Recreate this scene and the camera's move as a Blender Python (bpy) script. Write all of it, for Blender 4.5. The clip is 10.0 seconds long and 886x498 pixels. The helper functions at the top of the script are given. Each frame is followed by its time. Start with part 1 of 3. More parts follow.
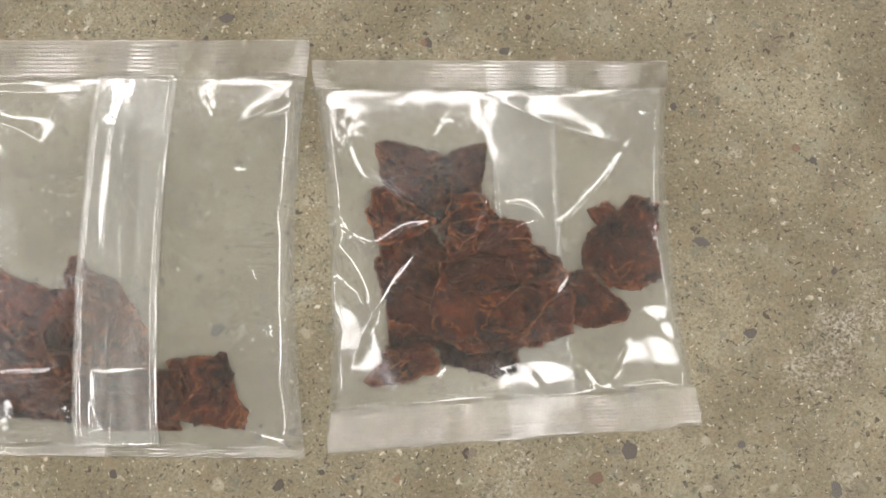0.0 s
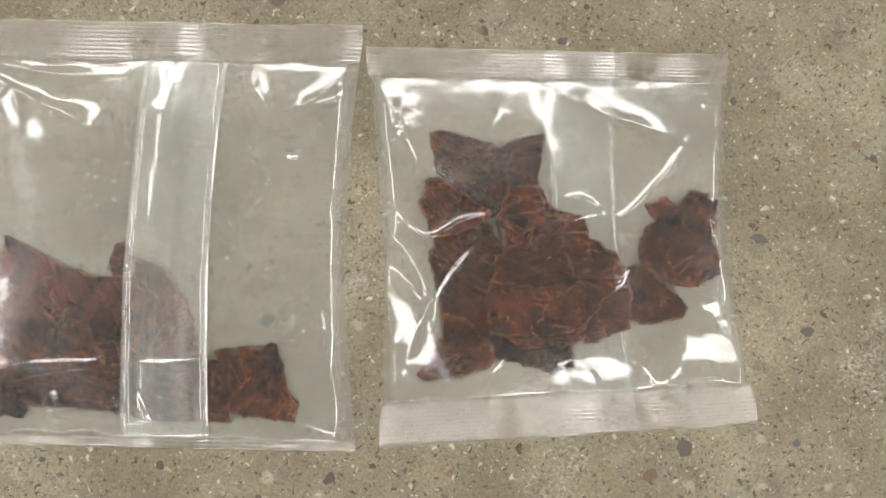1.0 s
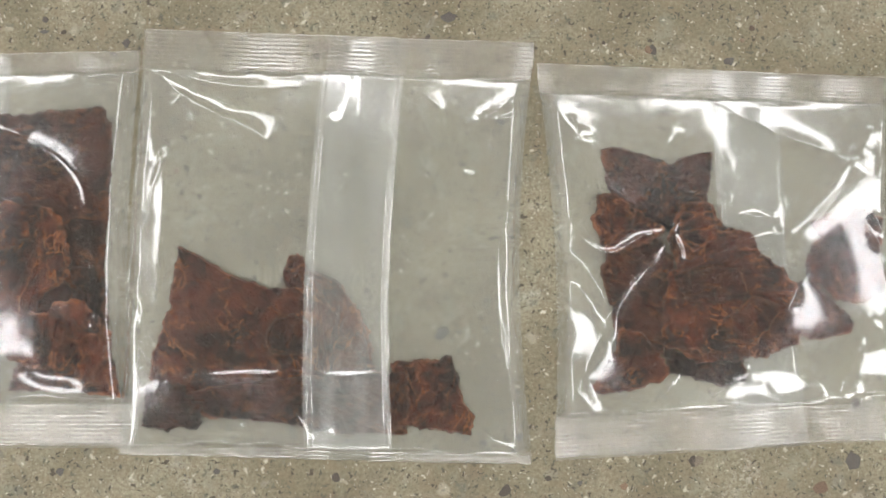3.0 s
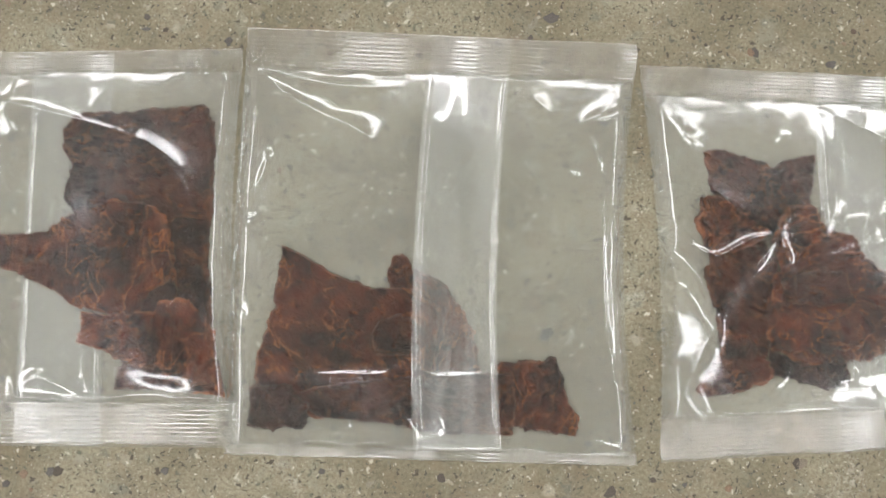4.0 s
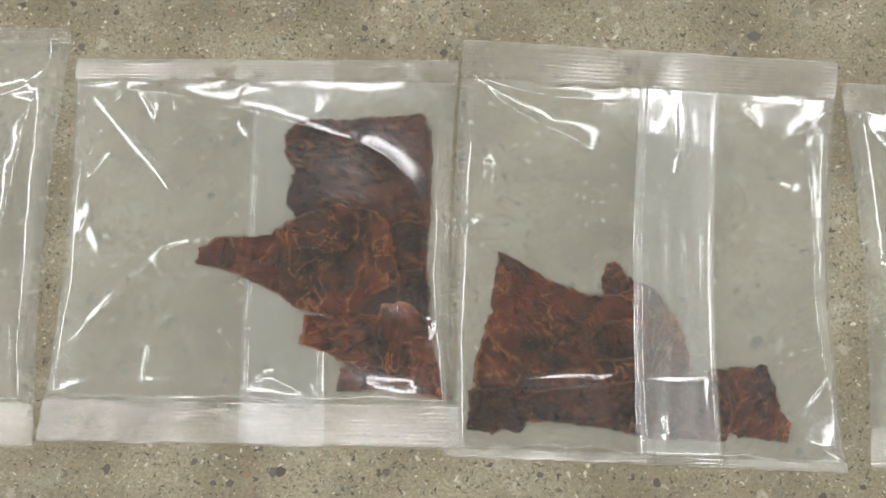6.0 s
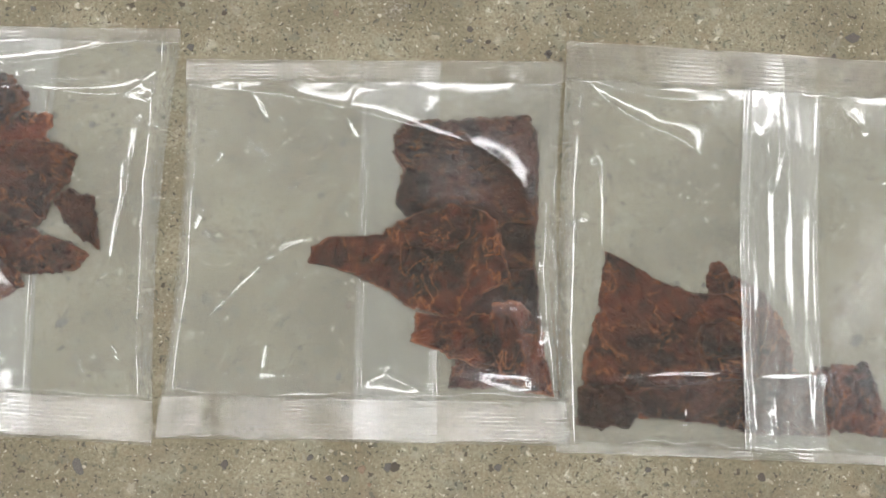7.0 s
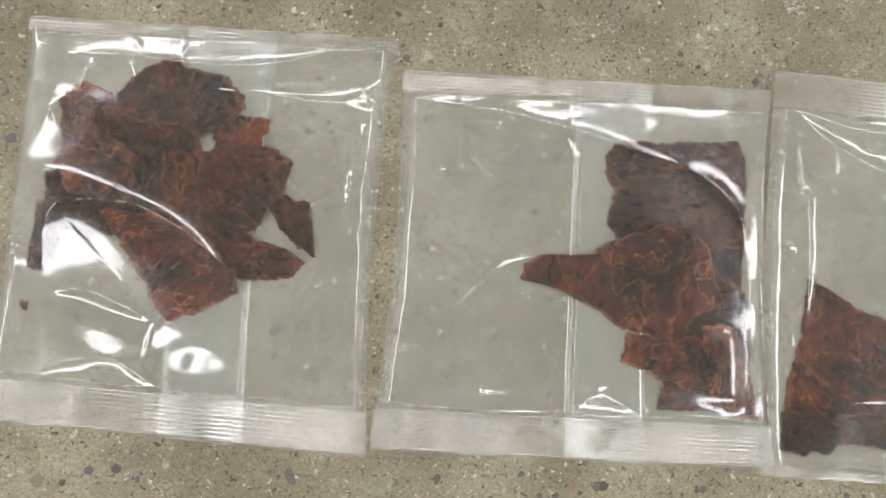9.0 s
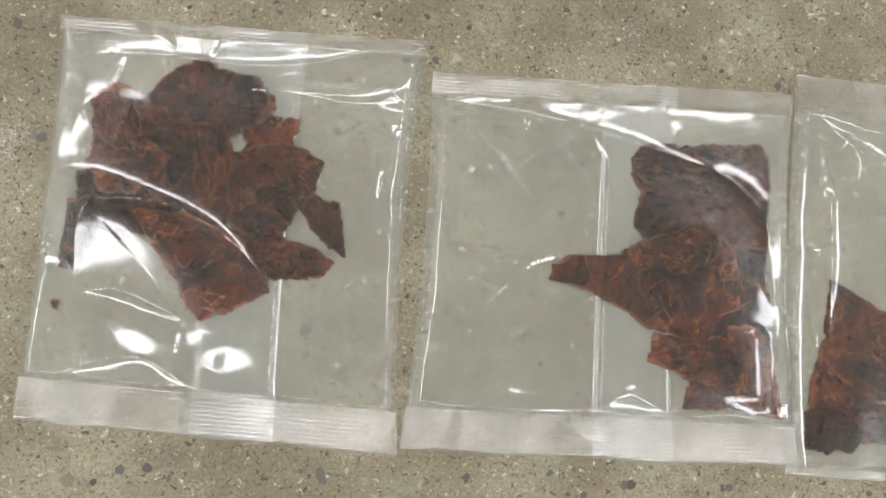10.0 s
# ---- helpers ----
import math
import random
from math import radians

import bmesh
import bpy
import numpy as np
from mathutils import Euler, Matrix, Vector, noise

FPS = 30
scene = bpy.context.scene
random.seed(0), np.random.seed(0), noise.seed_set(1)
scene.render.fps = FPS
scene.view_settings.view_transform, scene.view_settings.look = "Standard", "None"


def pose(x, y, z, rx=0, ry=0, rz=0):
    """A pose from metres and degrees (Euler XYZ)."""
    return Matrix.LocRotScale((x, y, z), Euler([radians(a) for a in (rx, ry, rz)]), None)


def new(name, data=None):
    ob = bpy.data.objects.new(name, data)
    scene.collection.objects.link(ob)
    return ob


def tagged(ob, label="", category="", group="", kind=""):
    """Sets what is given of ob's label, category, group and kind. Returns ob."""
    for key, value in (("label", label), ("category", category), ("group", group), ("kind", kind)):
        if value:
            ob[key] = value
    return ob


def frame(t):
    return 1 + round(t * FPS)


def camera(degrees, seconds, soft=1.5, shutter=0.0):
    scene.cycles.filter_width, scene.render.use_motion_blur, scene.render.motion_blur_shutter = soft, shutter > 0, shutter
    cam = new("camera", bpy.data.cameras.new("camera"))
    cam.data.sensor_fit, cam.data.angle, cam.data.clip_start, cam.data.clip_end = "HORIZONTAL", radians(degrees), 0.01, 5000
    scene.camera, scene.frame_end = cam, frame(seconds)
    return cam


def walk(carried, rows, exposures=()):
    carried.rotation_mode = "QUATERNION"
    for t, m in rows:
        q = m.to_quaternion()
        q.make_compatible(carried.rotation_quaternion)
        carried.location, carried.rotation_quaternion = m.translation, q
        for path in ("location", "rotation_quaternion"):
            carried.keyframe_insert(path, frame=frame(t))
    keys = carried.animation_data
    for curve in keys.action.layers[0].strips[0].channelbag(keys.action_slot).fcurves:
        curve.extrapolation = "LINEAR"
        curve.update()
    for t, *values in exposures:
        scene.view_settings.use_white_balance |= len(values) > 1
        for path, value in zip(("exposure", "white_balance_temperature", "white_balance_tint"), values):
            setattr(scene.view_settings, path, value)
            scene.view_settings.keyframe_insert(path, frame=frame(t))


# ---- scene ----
# ---- camera ----
cam = camera(62.0, 10.0, soft=1.6)
ROWS = [
    (0.0, 0.0000, 0.0000, 0.2275, 5.49, 2.04, 0.03),
    (0.5, -0.0082, 0.0006, 0.2255, 5.05, 1.38, 0.74),
    (1.0, -0.0203, 0.0021, 0.2247, 4.43, 1.10, 0.87),
    (1.5, -0.0350, 0.0031, 0.2260, 4.05, 0.67, 0.79),
    (2.0, -0.0495, 0.0039, 0.2284, 4.24, 0.38, 1.11),
    (2.5, -0.0652, 0.0030, 0.2282, 5.03, -0.17, 1.21),
    (4.0, -0.1136, 0.0029, 0.2273, 4.84, -0.91, 1.64),
    (4.5, -0.1347, 0.0008, 0.2272, 5.25, -1.14, 1.96),
    (5.0, -0.1514, -0.0022, 0.2284, 6.27, -1.23, 2.26),
    (5.5, -0.1665, -0.0042, 0.2291, 6.45, -1.33, 2.40),
    (7.0, -0.2190, -0.0027, 0.2332, 5.54, -1.98, 2.39),
    (7.5, -0.2384, 0.0001, 0.2321, 4.76, -2.08, 2.57),
    (8.0, -0.2587, -0.0017, 0.2308, 4.94, -2.64, 2.87),
    (8.5, -0.2793, -0.0029, 0.2300, 5.25, -3.66, 3.67),
    (9.0, -0.2956, -0.0018, 0.2303, 5.42, -4.42, 4.52),
    (9.5, -0.3056, -0.0035, 0.2303, 5.66, -4.91, 4.58),
    (10.0, -0.3083, -0.0048, 0.2307, 5.89, -5.32, 4.57),
]
walk(cam, [(t, pose(x, y, z, rx, ry, rz)) for t, x, y, z, rx, ry, rz in ROWS],
     exposures=[(0.0, 0.0, 6750, 16), (2.5, 0.0, 6500, 13), (4.5, 0.0, 6400, 13), (10.0, 0.0, 6400, 13)])

# ---- light ----
world = bpy.data.worlds.new("world")
scene.world = world
world.use_nodes = True
world.node_tree.nodes["Background"].inputs[0].default_value = (0.9, 0.95, 1.0, 1)
world.node_tree.nodes["Background"].inputs[1].default_value = 0.02
LAMP_STRENGTH = 10.5
MM = 0.001


# ---- materials ----
def material(name):
    m = bpy.data.materials.new(name)
    m.use_nodes = True
    t = m.node_tree
    t.nodes.clear()
    return m, t, t.nodes.new("ShaderNodeOutputMaterial")


def node(t, kind, values=(), **props):
    n = t.nodes.new("ShaderNode" + kind)
    for k, v in props.items():
        setattr(n, k, v)
    for k, v in dict(values).items():
        if isinstance(v, bpy.types.NodeSocket):
            t.links.new(v, n.inputs[k])
        else:
            n.inputs[k].default_value = v
    return n


def math_node(t, op, a, b=0.0, clamp=False):
    return node(t, "Math", {0: a, 1: b}, operation=op, use_clamp=clamp).outputs[0]


def mix_colour(t, fac, a, b, blend="MIX"):
    n = node(t, "MixRGB", {0: fac}, blend_type=blend)
    for i, v in ((1, a), (2, b)):
        if isinstance(v, bpy.types.NodeSocket):
            t.links.new(v, n.inputs[i])
        else:
            n.inputs[i].default_value = (*v, 1)
    return n.outputs[0]


def step(t, value, lo, hi):
    return node(t, "MapRange", {0: value, 1: lo, 2: hi}, clamp=True, interpolation_type="SMOOTHSTEP").outputs[0]


def noise_tex(t, where, scale, detail=4.0, rough=0.55, distort=0.0):
    return node(t, "TexNoise", {"Vector": where, "Scale": scale, "Detail": detail, "Roughness": rough, "Distortion": distort}).outputs[0]


def concrete():
    m, t, out = material("worn_concrete")
    where = node(t, "TexCoord").outputs["Object"]
    warp = node(t, "TexNoise", {"Vector": where, "Scale": 300.0, "Detail": 4.0})
    bent = node(t, "VectorMath", {0: warp.outputs["Color"], 1: (0.0055, 0.0055, 0.003)}, operation="MULTIPLY").outputs[0]
    bent = node(t, "VectorMath", {0: where, 1: bent}, operation="ADD").outputs[0]
    cloud = noise_tex(t, where, 22.0, 5.0)
    blotch = noise_tex(t, where, 75.0, 4.0)
    grain = noise_tex(t, where, 900.0, 4.0, 0.7)
    sand = noise_tex(t, where, 2300.0, 2.0, 0.6)
    col = mix_colour(t, step(t, cloud, 0.32, 0.68), (0.20, 0.178, 0.112), (0.35, 0.325, 0.23))
    col = mix_colour(t, step(t, blotch, 0.5, 0.75), col, (0.21, 0.185, 0.13))
    col = mix_colour(t, math_node(t, "MULTIPLY", step(t, grain, 0.25, 0.8), 0.6), mix_colour(t, 1.0, col, (0.55, 0.52, 0.48), "MULTIPLY"), mix_colour(t, 1.0, col, (1.35, 1.36, 1.38), "MULTIPLY"))
    # mottled brown and green-grey patches of cement
    patch = noise_tex(t, where, 130.0, 5.0, 0.65, 0.4)
    col = mix_colour(t, math_node(t, "MULTIPLY", step(t, patch, 0.5, 0.68), 0.5), col, (0.20, 0.155, 0.095))
    green = noise_tex(t, node(t, "Mapping", {"Vector": where, "Location": (3.1, 1.7, 0.4)}).outputs[0], 95.0, 5.0, 0.65, 0.4)
    col = mix_colour(t, math_node(t, "MULTIPLY", step(t, green, 0.52, 0.7), 0.5), col, (0.25, 0.255, 0.19))
    # gravel and sand of several sizes let into the cement, worn flush
    for scale, lo, hi, rare, amount, dark, pale in ((150.0, 0.16, 0.34, 0.62, 0.5, (0.11, 0.115, 0.095), (0.36, 0.34, 0.27)), (330.0, 0.14, 0.34, 0.58, 0.75, (0.075, 0.075, 0.055), (0.46, 0.43, 0.35)), (640.0, 0.12, 0.36, 0.45, 0.85, (0.05, 0.05, 0.036), (0.50, 0.47, 0.39)), (1250.0, 0.12, 0.38, 0.5, 0.7, (0.055, 0.046, 0.034), (0.55, 0.52, 0.44))):
        v = node(t, "TexVoronoi", {"Vector": bent, "Scale": scale, "Randomness": 1.0}, voronoi_dimensions="3D")
        pick = node(t, "SeparateColor", {0: v.outputs["Color"]})
        ragged = math_node(t, "ADD", v.outputs["Distance"], math_node(t, "MULTIPLY", math_node(t, "SUBTRACT", grain, 0.5), 0.35))
        body = math_node(t, "SUBTRACT", 1.0, step(t, ragged, lo, hi))
        body = math_node(t, "MULTIPLY", body, step(t, pick.outputs[0], rare, rare + 0.2))
        tone = mix_colour(t, step(t, pick.outputs[1], 0.5, 0.95), dark, pale)
        tone = mix_colour(t, math_node(t, "MULTIPLY", step(t, sand, 0.3, 0.7), 0.5), tone, mix_colour(t, 1.0, tone, (1.8, 1.75, 1.65), "MULTIPLY"))
        col = mix_colour(t, math_node(t, "MULTIPLY", body, amount), col, tone)
    # pale scuffs and small dark pits
    scuff = noise_tex(t, where, 14.0, 6.0, 0.7, 0.6)
    col = mix_colour(t, math_node(t, "MULTIPLY", step(t, scuff, 0.58, 0.72), math_node(t, "MULTIPLY", step(t, grain, 0.42, 0.6), 0.55)), col, (0.55, 0.53, 0.47))
    pit = math_node(t, "MAXIMUM", step(t, noise_tex(t, bent, 620.0, 1.0), 0.66, 0.71), step(t, noise_tex(t, bent, 330.0, 2.0), 0.69, 0.73))
    col = mix_colour(t, math_node(t, "MULTIPLY", pit, 0.8), col, (0.045, 0.036, 0.025))
    height = math_node(t, "SUBTRACT", math_node(t, "ADD", grain, math_node(t, "MULTIPLY", sand, 0.5)), math_node(t, "MULTIPLY", pit, 1.5))
    bump = node(t, "Bump", {"Height": height, "Strength": 0.5, "Distance": 0.0003}).outputs[0]
    b = node(t, "BsdfPrincipled", {"Base Color": col, "Roughness": 0.62, "Normal": bump})
    t.links.new(b.outputs[0], out.inputs[0])
    return m


def pebble():
    m, t, out = material("let_in_stone")
    where = node(t, "TexCoord").outputs["Object"]
    rnd = node(t, "ObjectInfo").outputs["Random"]
    ramp = node(t, "ValToRGB", {0: rnd})
    e = ramp.color_ramp.elements
    e[0].position, e[0].color = 0.0, (0.075, 0.07, 0.06, 1)
    e[1].position, e[1].color = 1.0, (0.17, 0.15, 0.12, 1)
    for p, c in ((0.45, (0.10, 0.095, 0.085, 1)), (0.7, (0.06, 0.048, 0.035, 1)), (0.88, (0.19, 0.12, 0.075, 1))):
        n = e.new(p)
        n.color = c
    g = noise_tex(t, where, 900.0, 4.0, 0.7)
    col = mix_colour(t, step(t, g, 0.3, 0.75), mix_colour(t, 1.0, ramp.outputs[0], (0.6, 0.6, 0.6), "MULTIPLY"), mix_colour(t, 1.0, ramp.outputs[0], (1.7, 1.7, 1.65), "MULTIPLY"))
    b = node(t, "BsdfPrincipled", {"Base Color": col, "Roughness": 0.55})
    t.links.new(b.outputs[0], out.inputs[0])
    return m


def dried_meat():
    m, t, out = material("dried_meat")
    where = node(t, "TexCoord").outputs["Object"]
    rnd = node(t, "ObjectInfo").outputs["Random"]
    shift = node(t, "CombineXYZ", {0: rnd, 1: math_node(t, "MULTIPLY", rnd, 0.37), 2: 0.0}).outputs[0]
    where = node(t, "VectorMath", {0: where, 1: shift}, operation="ADD").outputs[0]
    spun = node(t, "VectorRotate", {"Vector": where, "Angle": math_node(t, "MULTIPLY", rnd, 19.0)}, rotation_type="Z_AXIS").outputs[0]
    turn = node(t, "Mapping", {"Vector": spun, "Scale": (1.0, 0.4, 1.0)}).outputs[0]
    large = noise_tex(t, where, 60.0, 4.0, 0.62, 0.6)
    lump = noise_tex(t, where, 210.0, 4.0, 0.62, 0.5)
    fibre = noise_tex(t, turn, 620.0, 5.0, 0.65, 0.5)
    fine = noise_tex(t, where, 1500.0, 3.0, 0.7)
    col = mix_colour(t, step(t, large, 0.36, 0.64), (0.007, 0.0026, 0.003), (0.085, 0.017, 0.0065))
    col = mix_colour(t, math_node(t, "MULTIPLY", step(t, lump, 0.47, 0.7), 0.55), col, (0.165, 0.042, 0.015))
    col = mix_colour(t, math_node(t, "MULTIPLY", step(t, fibre, 0.5, 0.7), 0.35), col, (0.16, 0.042, 0.016))
    col = mix_colour(t, math_node(t, "MULTIPLY", step(t, math_node(t, "SUBTRACT", 1.0, lump), 0.52, 0.66), 0.7), col, (0.0055, 0.0022, 0.0024))
    # thin torn threads of fat, streaky and broken
    line = None
    for k, (scale, wide, lo) in enumerate(((105.0, 0.017, 0.42), (210.0, 0.022, 0.5), (430.0, 0.035, 0.54))):
        lean = node(t, "VectorRotate", {"Vector": spun, "Angle": 0.9 * k}, rotation_type="Z_AXIS").outputs[0]
        lean = node(t, "Mapping", {"Vector": lean, "Scale": (1.0, 0.45, 1.0), "Location": (0.7 * k, 0.2, 0)}).outputs[0]
        n = math_node(t, "ABSOLUTE", math_node(t, "SUBTRACT", noise_tex(t, lean, scale, 4.0, 0.55, 0.3), 0.5))
        one = math_node(t, "SUBTRACT", 1.0, step(t, n, 0.0, wide))
        one = math_node(t, "MULTIPLY", one, step(t, noise_tex(t, where, 85.0 + 30.0 * k, 4.0, 0.6, 0.5), lo, lo + 0.12))
        one = math_node(t, "MULTIPLY", one, step(t, fine, 0.3, 0.55))
        line = one if line is None else math_node(t, "MAXIMUM", line, one)
    col = mix_colour(t, math_node(t, "MULTIPLY", line, 0.55), col, (0.58, 0.235, 0.085))
    # the torn rim dries thin and paler
    edge = node(t, "Attribute", attribute_name="from_edge").outputs["Fac"]
    rim = math_node(t, "SUBTRACT", 1.0, step(t, math_node(t, "ADD", edge, math_node(t, "MULTIPLY", lump, -1.5)), -0.6, 0.9))
    rim = math_node(t, "MULTIPLY", rim, step(t, noise_tex(t, where, 170.0, 4.0, 0.65), 0.45, 0.62))
    col = mix_colour(t, math_node(t, "MULTIPLY", rim, 0.65), col, (0.40, 0.135, 0.05))
    # fine glints of the glossy surface, painted into the colour as pale specks
    sparkle = step(t, noise_tex(t, where, 2300.0, 2.0, 0.6), 0.66, 0.76)
    col = mix_colour(t, math_node(t, "MULTIPLY", sparkle, 0.35), col, (0.40, 0.27, 0.19))
    tint = node(t, "HueSaturation", {"Color": col, "Value": node(t, "MapRange", {0: rnd, 3: 0.4, 4: 1.9}).outputs[0], "Saturation": 1.0})
    h = math_node(t, "ADD", math_node(t, "MULTIPLY", fibre, 0.8), math_node(t, "MULTIPLY", fine, 0.5))
    h = math_node(t, "ADD", h, math_node(t, "MULTIPLY", lump, 1.6))
    h = math_node(t, "ADD", h, math_node(t, "MULTIPLY", line, 0.25))
    bump = node(t, "Bump", {"Height": h, "Strength": 1.0, "Distance": 0.002}).outputs[0]
    b = node(t, "BsdfPrincipled", {"Base Color": tint.outputs[0], "Roughness": node(t, "MapRange", {0: fibre, 1: 0.3, 2: 0.7, 3: 0.2, 4: 0.45}).outputs[0], "Normal": bump, "Specular IOR Level": 0.45})
    t.links.new(b.outputs[0], out.inputs[0])
    return m


def clear_film(name, gloss, haze, rough=0.03, wrinkle=0.3, soften=0.24, veil=0.2, rib_glints=0.0, sheen_streaks=0.0):
    """Thin clear plastic: lets light straight through, mirrors some of it, sharply and softly, and scatters a little."""
    m, t, out = material(name)
    where = node(t, "TexCoord").outputs["Object"]
    facing = node(t, "LayerWeight", {"Blend": 0.5}).outputs["Facing"]
    f = math_node(t, "MULTIPLY", math_node(t, "POWER", facing, 3.0), 0.9)
    f = math_node(t, "ADD", f, gloss, True)
    h = math_node(t, "ADD", noise_tex(t, where, 45.0, 3.0), math_node(t, "MULTIPLY", noise_tex(t, where, 300.0, 3.0), 0.08))
    bump = node(t, "Bump", {"Height": h, "Strength": wrinkle, "Distance": 0.0004}).outputs[0]
    crisp = node(t, "BsdfGlossy", {"Color": (1, 1, 1, 1), "Roughness": rough, "Normal": bump})
    sheen = node(t, "BsdfGlossy", {"Color": (0.95, 0.98, 1, 1), "Roughness": 0.24, "Normal": bump})
    broad = node(t, "BsdfGlossy", {"Color": (0.93, 0.98, 1, 1), "Roughness": 0.5, "Normal": bump})
    shine = node(t, "MixShader", {0: soften, 1: crisp.outputs[0], 2: sheen.outputs[0]})
    shine = node(t, "MixShader", {0: veil, 1: shine.outputs[0], 2: broad.outputs[0]})
    clear = node(t, "BsdfTransparent", {"Color": (0.985, 0.99, 0.985, 1)})
    milk = node(t, "BsdfDiffuse", {"Color": (0.83, 0.87, 0.85, 1)})
    if rib_glints:
        # pressed crests turn slightly milky; extra milk paints in their bright reflected lines
        crest = node(t, "Attribute", attribute_name="crest").outputs["Fac"]
        haze = math_node(t, "ADD", math_node(t, "MULTIPLY", math_node(t, "POWER", crest, 5.0), rib_glints), haze)
    if sheen_streaks:
        # long streaks of glossy reflection on the doubled film, painted in as haze
        long = node(t, "Mapping", {"Vector": where, "Scale": (1.0, 0.18, 1.0)}).outputs[0]
        haze = math_node(t, "ADD", math_node(t, "MULTIPLY", step(t, noise_tex(t, long, 160.0, 4.0, 0.6), 0.4, 0.7), sheen_streaks), haze)
    body = node(t, "MixShader", {0: haze, 1: clear.outputs[0], 2: milk.outputs[0]})
    both = node(t, "MixShader", {0: f, 1: body.outputs[0], 2: shine.outputs[0]})
    t.links.new(both.outputs[0], out.inputs[0])
    return m


def paint(name, colour, rough=0.7):
    m, t, out = material(name)
    where = node(t, "TexCoord").outputs["Object"]
    n = noise_tex(t, where, 6.0, 6.0)
    col = mix_colour(t, n, [c * 0.93 for c in colour], colour)
    bump = node(t, "Bump", {"Height": noise_tex(t, where, 120.0, 3.0), "Strength": 0.2, "Distance": 0.002}).outputs[0]
    b = node(t, "BsdfPrincipled", {"Base Color": col, "Roughness": rough, "Normal": bump})
    t.links.new(b.outputs[0], out.inputs[0])
    return m


def lamp_light(strength):
    m, t, out = material("lamp_diffuser")
    e = node(t, "Emission", {"Color": (1.0, 0.99, 0.975, 1), "Strength": strength})
    t.links.new(e.outputs[0], out.inputs[0])
    return m


CONCRETE, STONE, MEAT = concrete(), pebble(), dried_meat()
FILM = clear_film("clear_film", 0.115, 0.002, 0.07, 0.35, 0.45, 0.03)
# film haze, plus extra white that paints a reflected veil over the floor inside
UNDER = clear_film("clear_film_underside", 0.0, 0.14, 0.1)
SEAL = clear_film("crimped_film", 0.15, 0.01, 0.06, 0.0, 0.12, 0.04, 0.42)
SEAM = clear_film("doubled_film", 0.19, 0.08, 0.1, 0.5, 0.4, 0.12, 0.0, 0.12)
WALL, CEILING, METAL = paint("wall_paint", (0.62, 0.61, 0.57)), paint("ceiling_paint", (0.78, 0.78, 0.76)), paint("white_enamel", (0.8, 0.8, 0.8), 0.4)
GLOW = lamp_light(LAMP_STRENGTH)


# ---- building helpers ----
def mesh_object(name, verts, faces, mat, parent=None, label="", smooth=True):
    me = bpy.data.meshes.new(name)
    me.from_pydata([tuple(map(float, v)) for v in verts], [], faces)
    me.materials.append(mat)
    if smooth:
        me.polygons.foreach_set("use_smooth", [True] * len(me.polygons))
    me.update()
    ob = new(name, me)
    if parent:
        ob.parent = parent
    if label:
        tagged(ob, label)
    return ob


def box(name, lo, hi, mat, parent=None, bevel=0.0):
    bm = bmesh.new()
    bmesh.ops.create_cube(bm, size=1)
    size, mid = [b - a for a, b in zip(lo, hi)], [(a + b) / 2 for a, b in zip(lo, hi)]
    for v in bm.verts:
        v.co = [c * s + o for c, s, o in zip(v.co, size, mid)]
    if bevel:
        bmesh.ops.bevel(bm, geom=bm.edges[:], offset=bevel, segments=2, affect="EDGES")
    me = bpy.data.meshes.new(name)
    bm.to_mesh(me)
    bm.free()
    me.materials.append(mat)
    ob = new(name, me)
    if parent:
        ob.parent = parent
    return ob


def grid_faces(rows, cols, wrap=False):
    last = cols if wrap else cols - 1
    return [(r * cols + c, r * cols + (c + 1) % cols, (r + 1) * cols + (c + 1) % cols, (r + 1) * cols + c) for r in range(rows - 1) for c in range(last)]


def blur(a, times):
    for _ in range(times):
        p = np.pad(a, 1, mode="edge")
        a = (p[1:-1, 1:-1] * 2 + p[:-2, 1:-1] + p[2:, 1:-1] + p[1:-1, :-2] + p[1:-1, 2:]) / 6
    return a


# ---- room ----
X0, X1, Y0, Y1, TOP = -3.2, 2.9, -3.0, 3.0, 2.6
ground = box("ground", (X0, Y0, -0.1), (X1, Y1, 0.0), CONCRETE)
tagged(ground, "worn grey concrete floor with flecks of gravel", "floor", kind="structure")
for name, lo, hi in (("wall_west", (X0 - 0.1, Y0, 0), (X0, Y1, TOP)), ("wall_east", (X1, Y0, 0), (X1 + 0.1, Y1, TOP)), ("wall_south", (X0 - 0.1, Y0 - 0.1, 0), (X1 + 0.1, Y0, TOP)), ("wall_north", (X0 - 0.1, Y1, 0), (X1 + 0.1, Y1 + 0.1, TOP))):
    tagged(box(name, lo, hi, WALL), "plain painted wall closing the room", "wall", kind="structure")
tagged(box("ceiling", (X0 - 0.1, Y0 - 0.1, TOP), (X1 + 0.1, Y1 + 0.1, TOP + 0.1), CEILING), "plain white painted ceiling", "ceiling", kind="structure")


def ceiling_light(x, y, turn, half):
    base = new("ceiling_light")
    box("housing", (-0.86, -half - 0.03, -0.05), (0.86, half + 0.03, 0.0), METAL, base, 0.006)
    box("diffuser", (-0.84, -half, -0.064), (0.84, half, -0.051), GLOW, base, 0.004)
    base.matrix_basis = pose(x, y, TOP, 0, 0, turn)
    return tagged(base, "long white ceiling light with a glowing diffuser", "ceiling light", "ceiling lights")


